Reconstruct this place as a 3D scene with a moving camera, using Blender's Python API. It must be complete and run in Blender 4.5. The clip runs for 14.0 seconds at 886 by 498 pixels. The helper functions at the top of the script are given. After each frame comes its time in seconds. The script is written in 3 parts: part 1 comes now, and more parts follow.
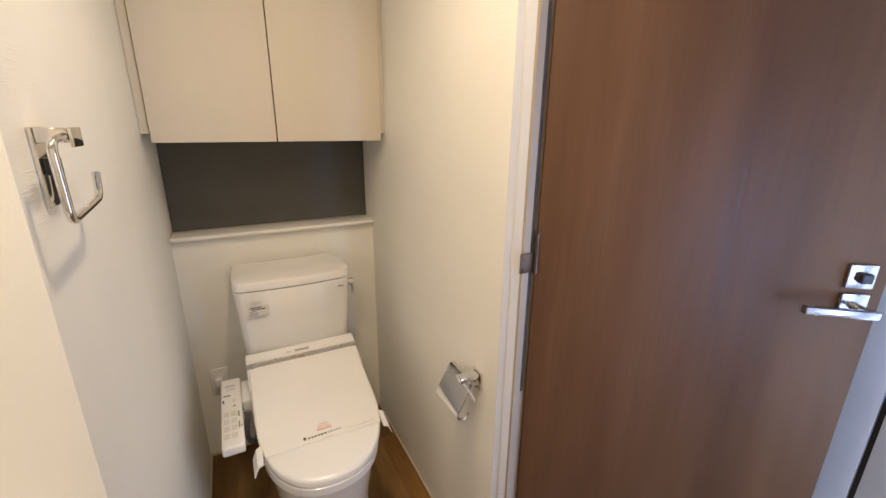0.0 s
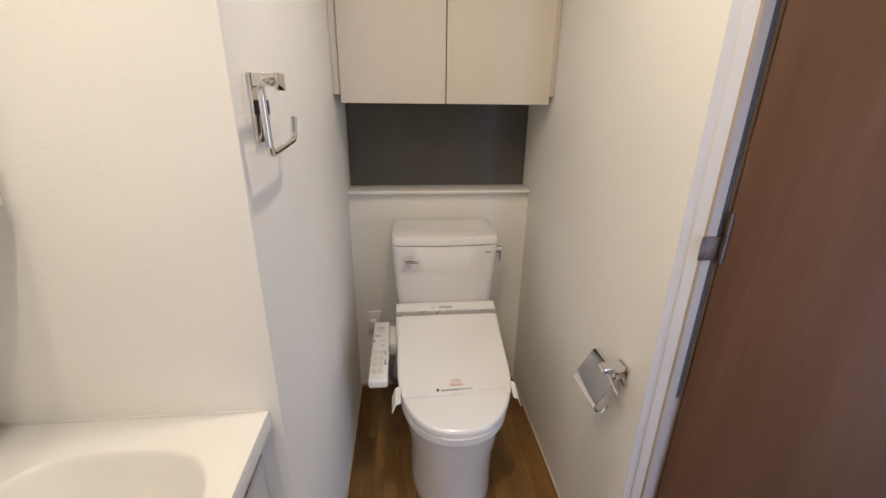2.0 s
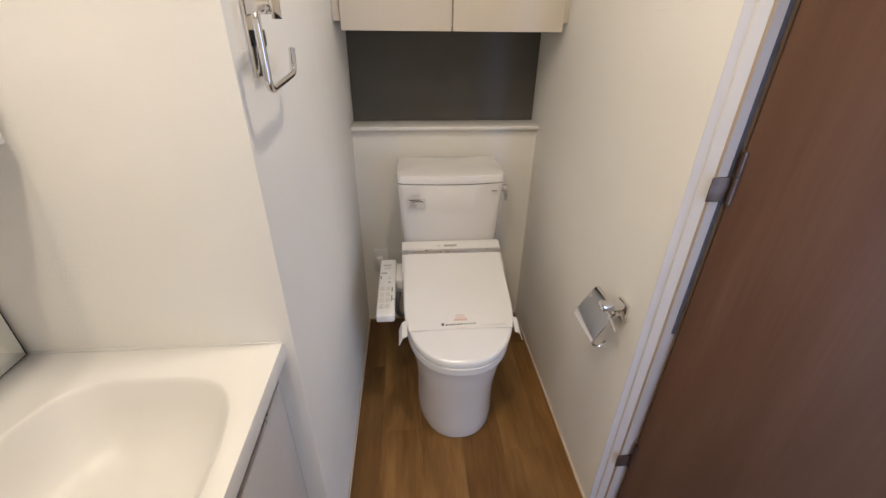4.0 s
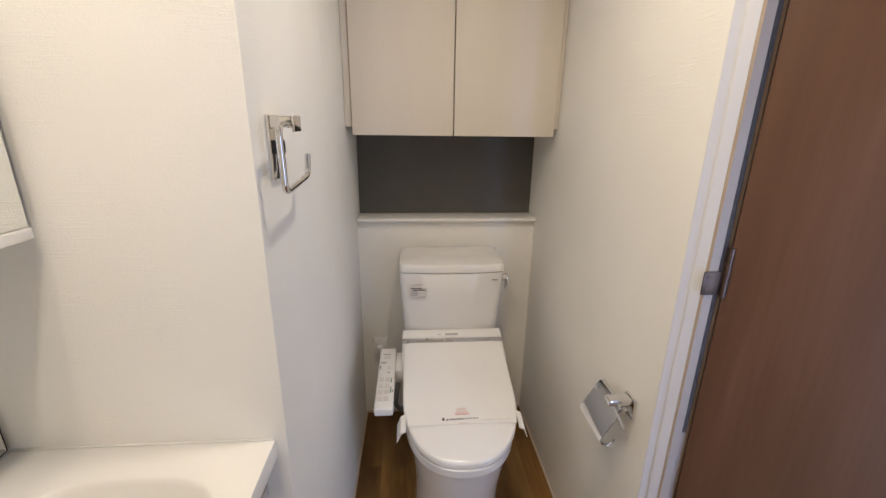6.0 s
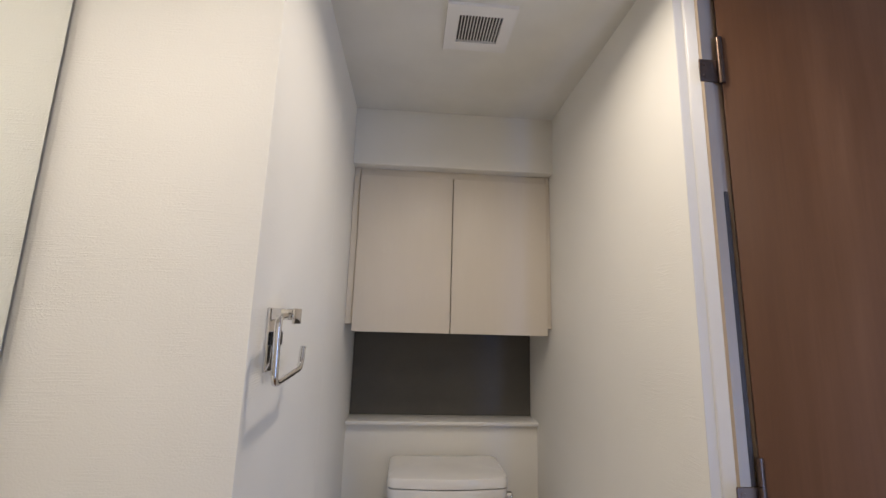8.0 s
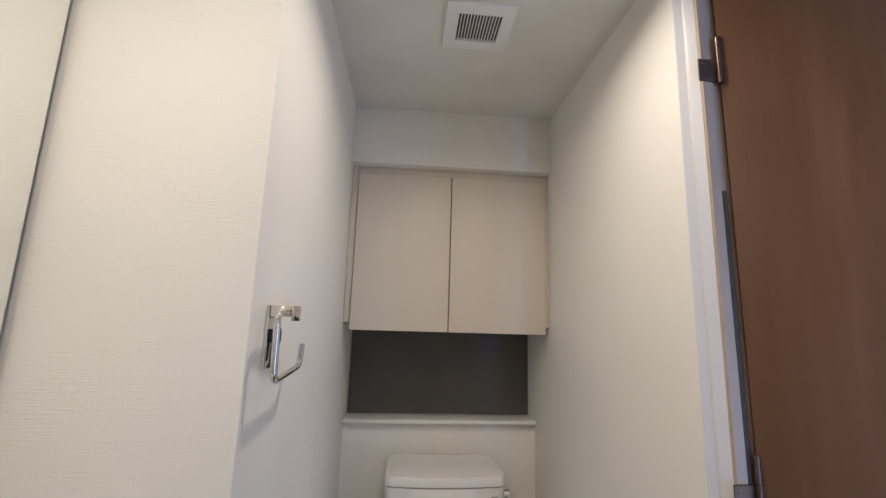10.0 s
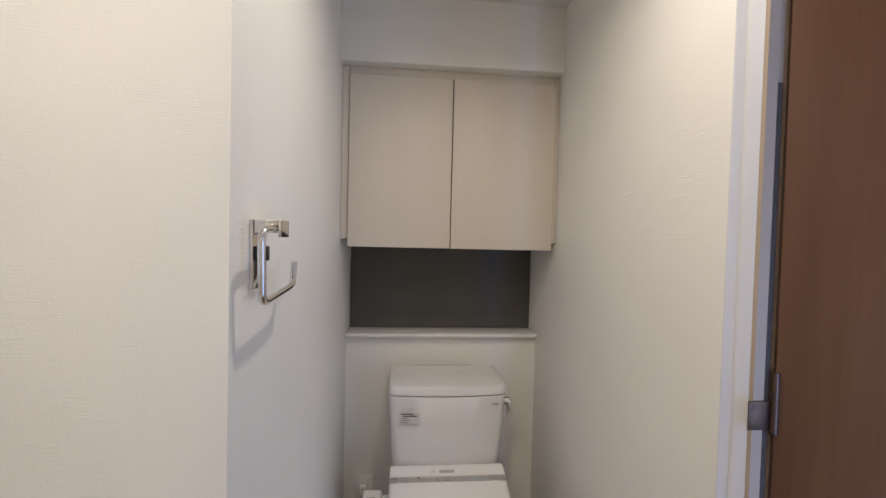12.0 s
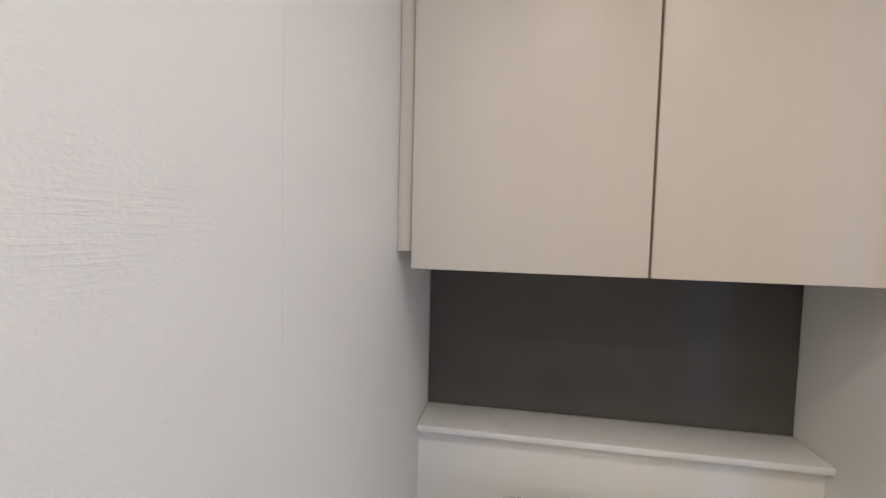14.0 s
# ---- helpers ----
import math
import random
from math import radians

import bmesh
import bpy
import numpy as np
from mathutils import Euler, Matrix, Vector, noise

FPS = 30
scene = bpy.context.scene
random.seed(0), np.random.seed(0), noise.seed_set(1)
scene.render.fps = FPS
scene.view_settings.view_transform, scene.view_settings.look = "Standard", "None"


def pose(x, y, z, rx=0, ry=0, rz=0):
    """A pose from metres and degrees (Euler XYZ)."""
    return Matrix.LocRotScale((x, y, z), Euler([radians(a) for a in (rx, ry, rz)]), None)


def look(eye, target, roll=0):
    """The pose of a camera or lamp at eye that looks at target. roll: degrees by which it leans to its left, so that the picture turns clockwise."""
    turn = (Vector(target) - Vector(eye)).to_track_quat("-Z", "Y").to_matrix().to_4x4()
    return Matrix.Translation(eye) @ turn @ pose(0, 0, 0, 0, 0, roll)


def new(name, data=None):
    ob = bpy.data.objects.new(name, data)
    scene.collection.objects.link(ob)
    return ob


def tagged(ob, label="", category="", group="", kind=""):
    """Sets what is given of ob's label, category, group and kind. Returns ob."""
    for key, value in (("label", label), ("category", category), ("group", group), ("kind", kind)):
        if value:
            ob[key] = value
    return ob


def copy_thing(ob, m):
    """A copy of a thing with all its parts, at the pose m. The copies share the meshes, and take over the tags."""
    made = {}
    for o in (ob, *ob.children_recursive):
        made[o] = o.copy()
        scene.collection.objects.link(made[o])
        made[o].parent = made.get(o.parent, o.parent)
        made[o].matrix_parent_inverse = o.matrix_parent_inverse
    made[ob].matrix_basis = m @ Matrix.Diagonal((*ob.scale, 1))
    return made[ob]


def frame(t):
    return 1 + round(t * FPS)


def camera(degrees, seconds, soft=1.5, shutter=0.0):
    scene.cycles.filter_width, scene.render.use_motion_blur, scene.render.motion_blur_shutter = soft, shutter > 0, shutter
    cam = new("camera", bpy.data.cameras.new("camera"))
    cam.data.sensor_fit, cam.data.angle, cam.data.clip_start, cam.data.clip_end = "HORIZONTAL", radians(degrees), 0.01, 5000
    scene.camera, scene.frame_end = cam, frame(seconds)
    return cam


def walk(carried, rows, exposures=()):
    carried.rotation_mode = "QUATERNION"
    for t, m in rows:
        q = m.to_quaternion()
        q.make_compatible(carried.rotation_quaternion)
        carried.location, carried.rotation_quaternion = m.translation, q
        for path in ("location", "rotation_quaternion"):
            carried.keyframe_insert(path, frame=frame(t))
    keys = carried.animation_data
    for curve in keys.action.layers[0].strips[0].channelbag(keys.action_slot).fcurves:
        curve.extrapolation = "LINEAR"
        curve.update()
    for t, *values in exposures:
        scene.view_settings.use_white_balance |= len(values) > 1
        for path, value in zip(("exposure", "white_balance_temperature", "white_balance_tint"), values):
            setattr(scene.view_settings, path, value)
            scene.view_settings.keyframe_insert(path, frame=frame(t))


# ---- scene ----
cam = camera(94.0, 14.0)
PATH = [
    (0, (0.224, -1.776, 1.419), (1.102, -0.078, 0.833), 0.6),
    (0.5, (0.212, -1.782, 1.415), (0.766, 0.05, 0.832), 0.6),
    (1, (0.224, -1.762, 1.39), (0.575, 0.117, 0.803), 0.6),
    (1.5, (0.233, -1.751, 1.381), (0.475, 0.136, 0.765), 0.9),
    (2, (0.235, -1.748, 1.378), (0.417, 0.117, 0.681), 0.7),
    (2.5, (0.232, -1.752, 1.384), (0.393, 0.056, 0.544), 0.8),
    (3, (0.234, -1.749, 1.378), (0.383, -0.014, 0.396), 0.7),
    (5.5, (0.236, -1.756, 1.401), (0.38, 0.067, 0.592), 0.6),
    (6, (0.236, -1.763, 1.403), (0.384, 0.142, 0.809), 0.8),
    (6.5, (0.241, -1.759, 1.394), (0.388, 0.204, 1.04), 1.0),
    (7, (0.235, -1.77, 1.402), (0.39, 0.22, 1.282), 1.3),
    (7.5, (0.244, -1.768, 1.4), (0.391, 0.223, 1.521), 1.4),
    (8, (0.239, -1.767, 1.392), (0.385, 0.198, 1.74), 1.6),
    (10.5, (0.235, -1.766, 1.389), (0.396, 0.198, 1.732), 1.7),
    (11, (0.241, -1.756, 1.401), (0.401, 0.23, 1.566), 1.7),
    (11.5, (0.229, -1.731, 1.4), (0.387, 0.262, 1.419), 1.6),
    (12, (0.232, -1.681, 1.387), (0.411, 0.311, 1.334), 1.4),
    (12.5, (0.273, -1.555, 1.387), (0.403, 0.438, 1.289), 1.6),
    (13, (0.292, -1.286, 1.402), (0.375, 0.708, 1.277), 1.6),
    (13.5, (0.261, -1.042, 1.392), (0.244, 0.954, 1.265), 1.6),
    (14, (0.187, -0.859, 1.42), (-0.142, 1.111, 1.308), 1.4),
]
walk(cam, [(t, look(eye, target, roll)) for t, eye, target, roll in PATH],
     exposures=((0, 0.31, 8100, 10), (0.5, 0.2, 7300, 10), (1, 0.17, 7000, 10), (3, 0.18, 6900, 10), (5.5, 0.2, 6850, 10), (6.5, 0.05, 6700, 10), (8, -0.22, 6450, 10), (10.5, -0.22, 6400, 10), (12.5, -0.1, 6350, 10), (14, 0.2, 6200, 10)))

# ---- light ----
W = 0.78          # niche width
YC = -1.113       # face of the wall beside the vanity
CEIL = 2.21
XL = -0.51        # wall behind the vanity
YS = -2.45        # wall behind the camera
XO = 1.75         # far wall of the corridor

world = bpy.data.worlds.new("world")
world.use_nodes = True
scene.world = world
sky = world.node_tree.nodes.new("ShaderNodeTexSky")
sky.sky_type = "NISHITA"
sky.sun_disc = False
sky.sun_elevation, sky.sun_rotation = radians(35), radians(90)
world.node_tree.links.new(sky.outputs[0], world.node_tree.nodes["Background"].inputs[0])
world.node_tree.nodes["Background"].inputs[1].default_value = 0.1


def area_lamp(name, m, shape, sx, sy, power, colour):
    data = bpy.data.lights.new(name, "AREA")
    data.shape, data.size, data.size_y = shape, sx, sy
    data.energy, data.color = power, colour
    ob = new(name, data)
    ob.matrix_world = m
    return ob


WARM = (1.0, 0.88, 0.74)
area_lamp("ceiling_lamp_niche", pose(0.435, -1.045, CEIL - 0.006), "DISK", 0.09, 0.09, 4.3, WARM).data.spread = radians(156)
area_lamp("ceiling_lamp_vanity", pose(-0.24, -1.93, CEIL - 0.006), "DISK", 0.09, 0.09, 3.0, WARM).data.spread = radians(160)
area_lamp("ceiling_lamp_entry", pose(-0.03, -1.60, CEIL - 0.006), "DISK", 0.09, 0.09, 4.6, WARM).data.spread = radians(158)
area_lamp("daylight_doorway", pose(XO + 0.02, -2.55, 0.78, 0, 90, 0), "RECTANGLE", 1.45, 0.76, 15.0, (0.42, 0.60, 1.0))
# unseen fill lamp, added to cast blue on the door casing
area_lamp("casing_cool_fill", pose(0.99, -3.52, 0.80, 90, 0, 0), "RECTANGLE", 0.24, 1.3, 27.0, (0.24, 0.42, 1.0))


# ---- materials ----
def material(name):
    m = bpy.data.materials.new(name)
    m.use_nodes = True
    return m, m.node_tree, m.node_tree.nodes["Principled BSDF"]


def add(tree, kind, **values):
    n = tree.nodes.new(kind)
    for k, v in values.items():
        n.inputs[k.replace("_", " ")].default_value = v
    return n


def coords(tree, scale):
    geo = tree.nodes.new("ShaderNodeNewGeometry")
    mp = tree.nodes.new("ShaderNodeMapping")
    mp.inputs["Scale"].default_value = scale
    tree.links.new(geo.outputs["Position"], mp.inputs["Vector"])
    return mp.outputs[0]


def noise_at(tree, scale, size, detail=3.0, rough=0.5):
    n = add(tree, "ShaderNodeTexNoise", Scale=size, Detail=detail, Roughness=rough)
    tree.links.new(coords(tree, scale), n.inputs["Vector"])
    return n.outputs["Fac"]


def ramp(tree, source, stops):
    r = tree.nodes.new("ShaderNodeValToRGB")
    e = r.color_ramp.elements
    while len(e) < len(stops):
        e.new(0.5)
    for el, (p, c) in zip(e, stops):
        el.position, el.color = p, (*c, 1)
    tree.links.new(source, r.inputs[0])
    return r.outputs[0]


def bump(tree, shader, heights, strength, distance):
    prev = None
    for h, s in zip(heights, strength):
        b = add(tree, "ShaderNodeBump", Strength=s, Distance=distance)
        tree.links.new(h, b.inputs["Height"])
        if prev:
            tree.links.new(prev, b.inputs["Normal"])
        prev = b.outputs[0]
    tree.links.new(prev, shader.inputs["Normal"])


def shade(c, f):
    return tuple(min(1.0, v * f) for v in c)


def plain(name, c, rough=0.4, metal=0.0, coat=0.0, vary=0.04, size=6.0, grain=0.0, grain_size=300.0):
    m, t, p = material(name)
    f = noise_at(t, (1, 1, 1), size, 4)
    t.links.new(ramp(t, f, ((0.3, shade(c, 1 - vary)), (0.7, shade(c, 1 + vary)))), p.inputs["Base Color"])
    f2 = noise_at(t, (1, 1, 1), size * 7, 5)
    t.links.new(ramp(t, f2, ((0.3, (rough * 0.85,) * 3), (0.7, (min(1, rough * 1.15),) * 3))), p.inputs["Roughness"])
    p.inputs["Metallic"].default_value = metal
    p.inputs["Coat Weight"].default_value = coat
    p.inputs["Coat Roughness"].default_value = 0.05
    if grain:
        bump(t, p, [noise_at(t, (1, 1, 1), grain_size, 3)], [grain], 0.001)
    return m


def wallpaper(name, c):
    """White vinyl paper: fine grain, and short trowel streaks lying level."""
    m, t, p = material(name)
    f = noise_at(t, (1, 1, 1), 2.2, 4)
    t.links.new(ramp(t, f, ((0.3, shade(c, 0.965)), (0.7, shade(c, 1.02)))), p.inputs["Base Color"])
    p.inputs["Roughness"].default_value = 0.62
    p.inputs["Specular IOR Level"].default_value = 0.35
    streak = noise_at(t, (10, 10, 210), 2.0, 5, 0.6)
    where = noise_at(t, (1, 1, 1.6), 9.0, 2)
    mul = t.nodes.new("ShaderNodeMath")
    mul.operation = "MULTIPLY"
    t.links.new(ramp(t, streak, ((0.48, (0, 0, 0)), (0.66, (1, 1, 1)))), mul.inputs[0])
    t.links.new(ramp(t, where, ((0.45, (0, 0, 0)), (0.66, (1, 1, 1)))), mul.inputs[1])
    fine = noise_at(t, (1, 1, 1.3), 290.0, 3)
    bump(t, p, [fine, mul.outputs[0]], [0.38, 0.32], 0.0012)
    return m


def wood(name, dark, mid, light, along, rough, stretch=0.045, size=26.0, knots=False, gloss=0.3, per_piece=0.0, fine_part=0.42):
    m, t, p = material(name)
    sc = [1.0, 1.0, 1.0]
    sc[along] = stretch
    geo = t.nodes.new("ShaderNodeNewGeometry")
    info = t.nodes.new("ShaderNodeObjectInfo")
    mad = t.nodes.new("ShaderNodeVectorMath")
    mad.operation = "MULTIPLY_ADD"
    comb = t.nodes.new("ShaderNodeCombineXYZ")
    for k in range(3):
        t.links.new(info.outputs["Random"], comb.inputs[k])
    mad.inputs[1].default_value = (per_piece * 9,) * 3
    t.links.new(comb.outputs[0], mad.inputs[0])
    t.links.new(geo.outputs["Position"], mad.inputs[2])

    def grain(k, n_size, detail):
        mp = t.nodes.new("ShaderNodeMapping")
        mp.inputs["Scale"].default_value = [v if v == 1.0 else v * k for v in sc]
        t.links.new(mad.outputs[0], mp.inputs["Vector"])
        n = add(t, "ShaderNodeTexNoise", Scale=n_size, Detail=detail, Roughness=0.6, Distortion=0.4)
        t.links.new(mp.outputs[0], n.inputs["Vector"])
        return n.outputs["Fac"]

    broad, fine = grain(3.0, size * 0.35, 3), grain(1.0, size * 7, 4)
    mix = t.nodes.new("ShaderNodeMix")
    mix.data_type = "FLOAT"
    mix.inputs[0].default_value = fine_part
    t.links.new(broad, mix.inputs[2])
    t.links.new(fine, mix.inputs[3])
    col = ramp(t, mix.outputs[0], ((0.30, dark), (0.5, mid), (0.68, light)))
    if knots:
        v = add(t, "ShaderNodeTexVoronoi", Scale=5.0)
        mp = t.nodes.new("ShaderNodeMapping")
        mp.inputs["Scale"].default_value = [0.45 if k == along else 1.3 for k in range(3)]
        t.links.new(mad.outputs[0], mp.inputs["Vector"])
        t.links.new(mp.outputs[0], v.inputs["Vector"])
        km = t.nodes.new("ShaderNodeMix")
        km.data_type, km.blend_type = "RGBA", "MULTIPLY"
        km.inputs[0].default_value = 0.75
        t.links.new(col, km.inputs[6])
        t.links.new(ramp(t, v.outputs["Distance"], ((0.02, (0.30, 0.22, 0.17)), (0.13, (1, 1, 1)))), km.inputs[7])
        col = km.outputs[2]
    if per_piece:
        hs = t.nodes.new("ShaderNodeHueSaturation")
        mr = add(t, "ShaderNodeMapRange", To_Min=0.86, To_Max=1.12)
        t.links.new(info.outputs["Random"], mr.inputs[0])
        t.links.new(mr.outputs[0], hs.inputs["Value"])
        t.links.new(col, hs.inputs["Color"])
        col = hs.outputs[0]
    t.links.new(col, p.inputs["Base Color"])
    t.links.new(ramp(t, fine, ((0.3, (rough * 0.8,) * 3), (0.7, (rough * 1.2,) * 3))), p.inputs["Roughness"])
    p.inputs["Specular IOR Level"].default_value = gloss
    bump(t, p, [fine], [0.12], 0.0006)
    return m


PAPER = wallpaper("wallpaper", (0.845, 0.825, 0.775))
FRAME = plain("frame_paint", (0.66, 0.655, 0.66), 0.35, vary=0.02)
CEILING = plain("ceiling_paper", (0.75, 0.735, 0.69), 0.7, grain=0.25, grain_size=380)
TRIM = plain("white_trim", (0.82, 0.81, 0.79), 0.32, vary=0.02)
JAMB = plain("jamb_sheet", (0.43, 0.34, 0.255), 0.42, vary=0.03)
COVE = plain("floor_trim", (0.62, 0.52, 0.42), 0.5)
LAMINATE = wood("pale_laminate", (0.685, 0.62, 0.535), (0.70, 0.635, 0.55), (0.712, 0.647, 0.562), 2, 0.42, size=30, gloss=0.35)
EDGE = plain("cabinet_edge", (0.62, 0.56, 0.47), 0.5)
GREY = plain("grey_panel", (0.088, 0.083, 0.074), 0.5, vary=0.08, grain=0.1)
DARK = plain("dark_gap", (0.03, 0.028, 0.026), 0.7)
CERAMIC = plain("white_ceramic", (0.80, 0.785, 0.77), 0.10, coat=0.5, vary=0.012)
PLASTIC = plain("white_plastic", (0.82, 0.81, 0.80), 0.15, vary=0.012, coat=0.15)
PLASTIC_GREY = plain("grey_plastic", (0.42, 0.41, 0.40), 0.35)
SILVER = plain("silver_strip", (0.62, 0.60, 0.58), 0.3, metal=0.85)
CHROME = plain("chrome", (0.74, 0.73, 0.73), 0.07, metal=1.0, vary=0.02)
SATIN = plain("satin_steel", (0.46, 0.46, 0.47), 0.26, metal=1.0, vary=0.05)
STEEL = plain("hinge_steel", (0.11, 0.07, 0.05), 0.34, metal=0.7, vary=0.1, size=40)
BLACK = plain("black_plastic", (0.02, 0.02, 0.022), 0.35)
DARK_STRIP = plain("dark_strip", (0.055, 0.042, 0.034), 0.75)
DOORWOOD = wood("door_veneer", (0.086, 0.037, 0.017), (0.126, 0.058, 0.027), (0.170, 0.084, 0.042), 2, 0.46, size=16, gloss=0.25, fine_part=0.2)
PLANK = wood("oak_plank", (0.105, 0.047, 0.013), (0.215, 0.108, 0.033), (0.35, 0.19, 0.066), 1, 0.36, stretch=0.09, size=12, knots=True, per_piece=1.0, fine_part=0.25)
RESIN = plain("white_resin", (0.75, 0.74, 0.715), 0.34, coat=0.0, vary=0.012)
FRONT = plain("vanity_front", (0.56, 0.54, 0.53), 0.42, vary=0.02)
MIRROR = plain("mirror_glass", (0.90, 0.92, 0.90), 0.015, metal=1.0, vary=0.004)
RUBBER = plain("hose_grey", (0.10, 0.10, 0.10), 0.5)
INK = plain("print_dark", (0.06, 0.05, 0.05), 0.5)
INK_RED = plain("print_red", (0.72, 0.46, 0.41), 0.5)
INK_PALE = plain("print_pale", (0.74, 0.62, 0.58), 0.5)
INK_GREY = plain("print_grey", (0.33, 0.32, 0.32), 0.5)
INK_GREEN = plain("print_green", (0.12, 0.25, 0.20), 0.5)
STICKER = plain("sticker_paper", (0.66, 0.63, 0.60), 0.45)
CLOSET = plain("closet_sheet", (0.66, 0.66, 0.66), 0.4)


# ---- building helpers ----
def bm_box(x0, y0, z0, x1, y1, z1, bev=0.0, seg=2, bm=None):
    own = bmesh.new()
    bmesh.ops.create_cube(own, size=1)
    for v in own.verts:
        v.co = ((x0 + x1) / 2 + v.co.x * (x1 - x0), (y0 + y1) / 2 + v.co.y * (y1 - y0), (z0 + z1) / 2 + v.co.z * (z1 - z0))
    if bev:
        bmesh.ops.bevel(own, geom=own.edges[:], offset=bev, segments=seg, profile=0.5, affect="EDGES")
    if bm is None:
        return own
    me = bpy.data.meshes.new("tmp")
    own.to_mesh(me)
    own.free()
    bm.from_mesh(me)
    bpy.data.meshes.remove(me)
    return bm


def bm_loft(layers, close_top=True, close_bottom=True):
    bm = bmesh.new()
    rows = [[bm.verts.new(p) for p in lay] for lay in layers]
    n = len(rows[0])
    for a, b in zip(rows, rows[1:]):
        for k in range(n):
            bm.faces.new((a[k], a[(k + 1) % n], b[(k + 1) % n], b[k]))
    if close_bottom:
        bm.faces.new(list(reversed(rows[0])))
    if close_top:
        bm.faces.new(rows[-1])
    bmesh.ops.recalc_face_normals(bm, faces=bm.faces[:])
    return bm


def bm_tube(points, r, sides=12):
    """A round bar through the points, with capped ends."""
    pts = [Vector(p) for p in points]
    layers, side = [], None
    for k, p in enumerate(pts):
        d = (pts[min(k + 1, len(pts) - 1)] - pts[max(k - 1, 0)]).normalized()
        if side is None:
            side = d.orthogonal().normalized()
        side = (side - d * side.dot(d)).normalized()
        other = d.cross(side)
        layers.append([p + r * (math.cos(a) * side + math.sin(a) * other) for a in [2 * math.pi * i / sides for i in range(sides)]])
    return bm_loft(layers)


def rounded_path(points, r, steps=6):
    pts = [Vector(p) for p in points]
    out = [pts[0]]
    for a, b, c in zip(pts, pts[1:], pts[2:]):
        u, v = (a - b).normalized(), (c - b).normalized()
        p, q = b + u * r, b + v * r
        for k in range(steps + 1):
            f = k / steps
            out.append(p * (1 - f) ** 2 + b * 2 * f * (1 - f) + q * f * f)
    out.append(pts[-1])
    return out


def mesh_ob(name, bm, mat, smooth=True):
    me = bpy.data.meshes.new(name)
    bm.to_mesh(me)
    bm.free()
    me.materials.append(mat)
    ob = new(name, me)
    if smooth:
        for p in me.polygons:
            p.use_smooth = True
        me.set_sharp_from_angle(angle=radians(38))
    return ob


def part(name, bm, mat, parent, label=""):
    ob = mesh_ob(name, bm, mat)
    ob.parent = parent
    if parent.type == "EMPTY":
        ob.matrix_parent_inverse = Matrix.Translation(-parent.location)
    return tagged(ob, label)


def thing(name, at, label, category, group="", kind=""):
    e = new(name)
    e.location = at
    e.empty_display_size = 0.05
    return tagged(e, label, category, group, kind)


def structure(name, bm, mat, label, category="wall"):
    return tagged(mesh_ob(name, bm, mat), label, category, kind="structure")


# ---- structure ----
subfloor = structure("floor", bm_box(-0.62, YS - 0.1, -0.10, W + 0.05, 0.12, -0.006), COVE, "warm brown wood-look plank floor", "floor")
structure("floor_corridor", bm_box(W + 0.05, -3.6, -0.10, XO + 0.1, 0.4, -0.002), PLANK, "brown wood-look corridor floor", "floor")
structure("ceiling", bm_box(-0.62, YS - 0.1, CEIL, W + 0.05, 0.22, CEIL + 0.1), CEILING, "matt white papered ceiling", "ceiling")
structure("ceiling_corridor", bm_box(W + 0.05, -3.6, CEIL, XO + 0.1, 0.4, CEIL + 0.1), CEILING, "matt white corridor ceiling", "ceiling")

corner = [(-0.62, YC), (-0.003, YC), (-0.0009, YC + 0.0009), (0, YC + 0.003), (0, 0.22), (-0.10, 0.22), (-0.10, YC + 0.10), (-0.62, YC + 0.10)]
structure("wall_west_niche", bm_loft([[(x, y, z) for x, y in corner] for z in (0, CEIL)]), PAPER, "white streak-textured wallpaper round the corner by the vanity")
structure("wall_west", bm_box(-0.62, YS, 0, XL, YC, CEIL), PAPER, "white papered wall behind the vanity")
structure("wall_south", bm_box(-0.62, YS - 0.1, 0, W + 0.05, YS, CEIL), PAPER, "plain white papered wall")
structure("wall_east", bm_box(W, -1.022, 0, W + 0.05, 0.22, CEIL), PAPER, "white streak-textured wallpaper beside the toilet")
structure("wall_east_south", bm_box(W, YS, 0, W + 0.05, -1.868, CEIL), PAPER, "plain white papered wall")
structure("wall_north", bm_box(0, 0, 0, W, 0.1, 0.9845), PAPER, "white papered wall behind the toilet tank")
structure("wall_north_recess", bm_box(0, 0.10, 0.9845, W, 0.22, CEIL), PAPER, "wall at the back of the recess")
structure("wall_soffit", bm_box(0, -0.245, 1.982, W, 0.10, CEIL, 0.002), PAPER, "white papered soffit box over the cabinet")
structure("grey_back_panel", bm_box(0.0015, 0.092, 1.0, W - 0.0015, 0.0985, 1.60), GREY, "dark grey panel at the back of the recess", "panel")

# corridor shell with an open doorway that lets the daylight in
structure("wall_corridor_far", bm_box(XO, -2.15, 0, XO + 0.1, 0.4, CEIL), PAPER, "plain white corridor wall")
structure("wall_corridor_far_south", bm_box(XO, -3.6, 0, XO + 0.1, -2.95, CEIL), PAPER, "plain white corridor wall")
structure("wall_corridor_far_over", bm_box(XO, -2.95, 2.03, XO + 0.1, -2.15, CEIL), PAPER, "plain white corridor wall over a doorway")
structure("wall_corridor_north", bm_box(W + 0.05, 0.3, 0, XO, 0.4, CEIL), PAPER, "plain white corridor wall")
# unseen end wall, its opening added to let the blue fill lamp through
structure("wall_corridor_south", bm_box(W + 0.05, -3.6, 0, 0.86, -3.5, CEIL), PAPER, "plain white corridor wall")
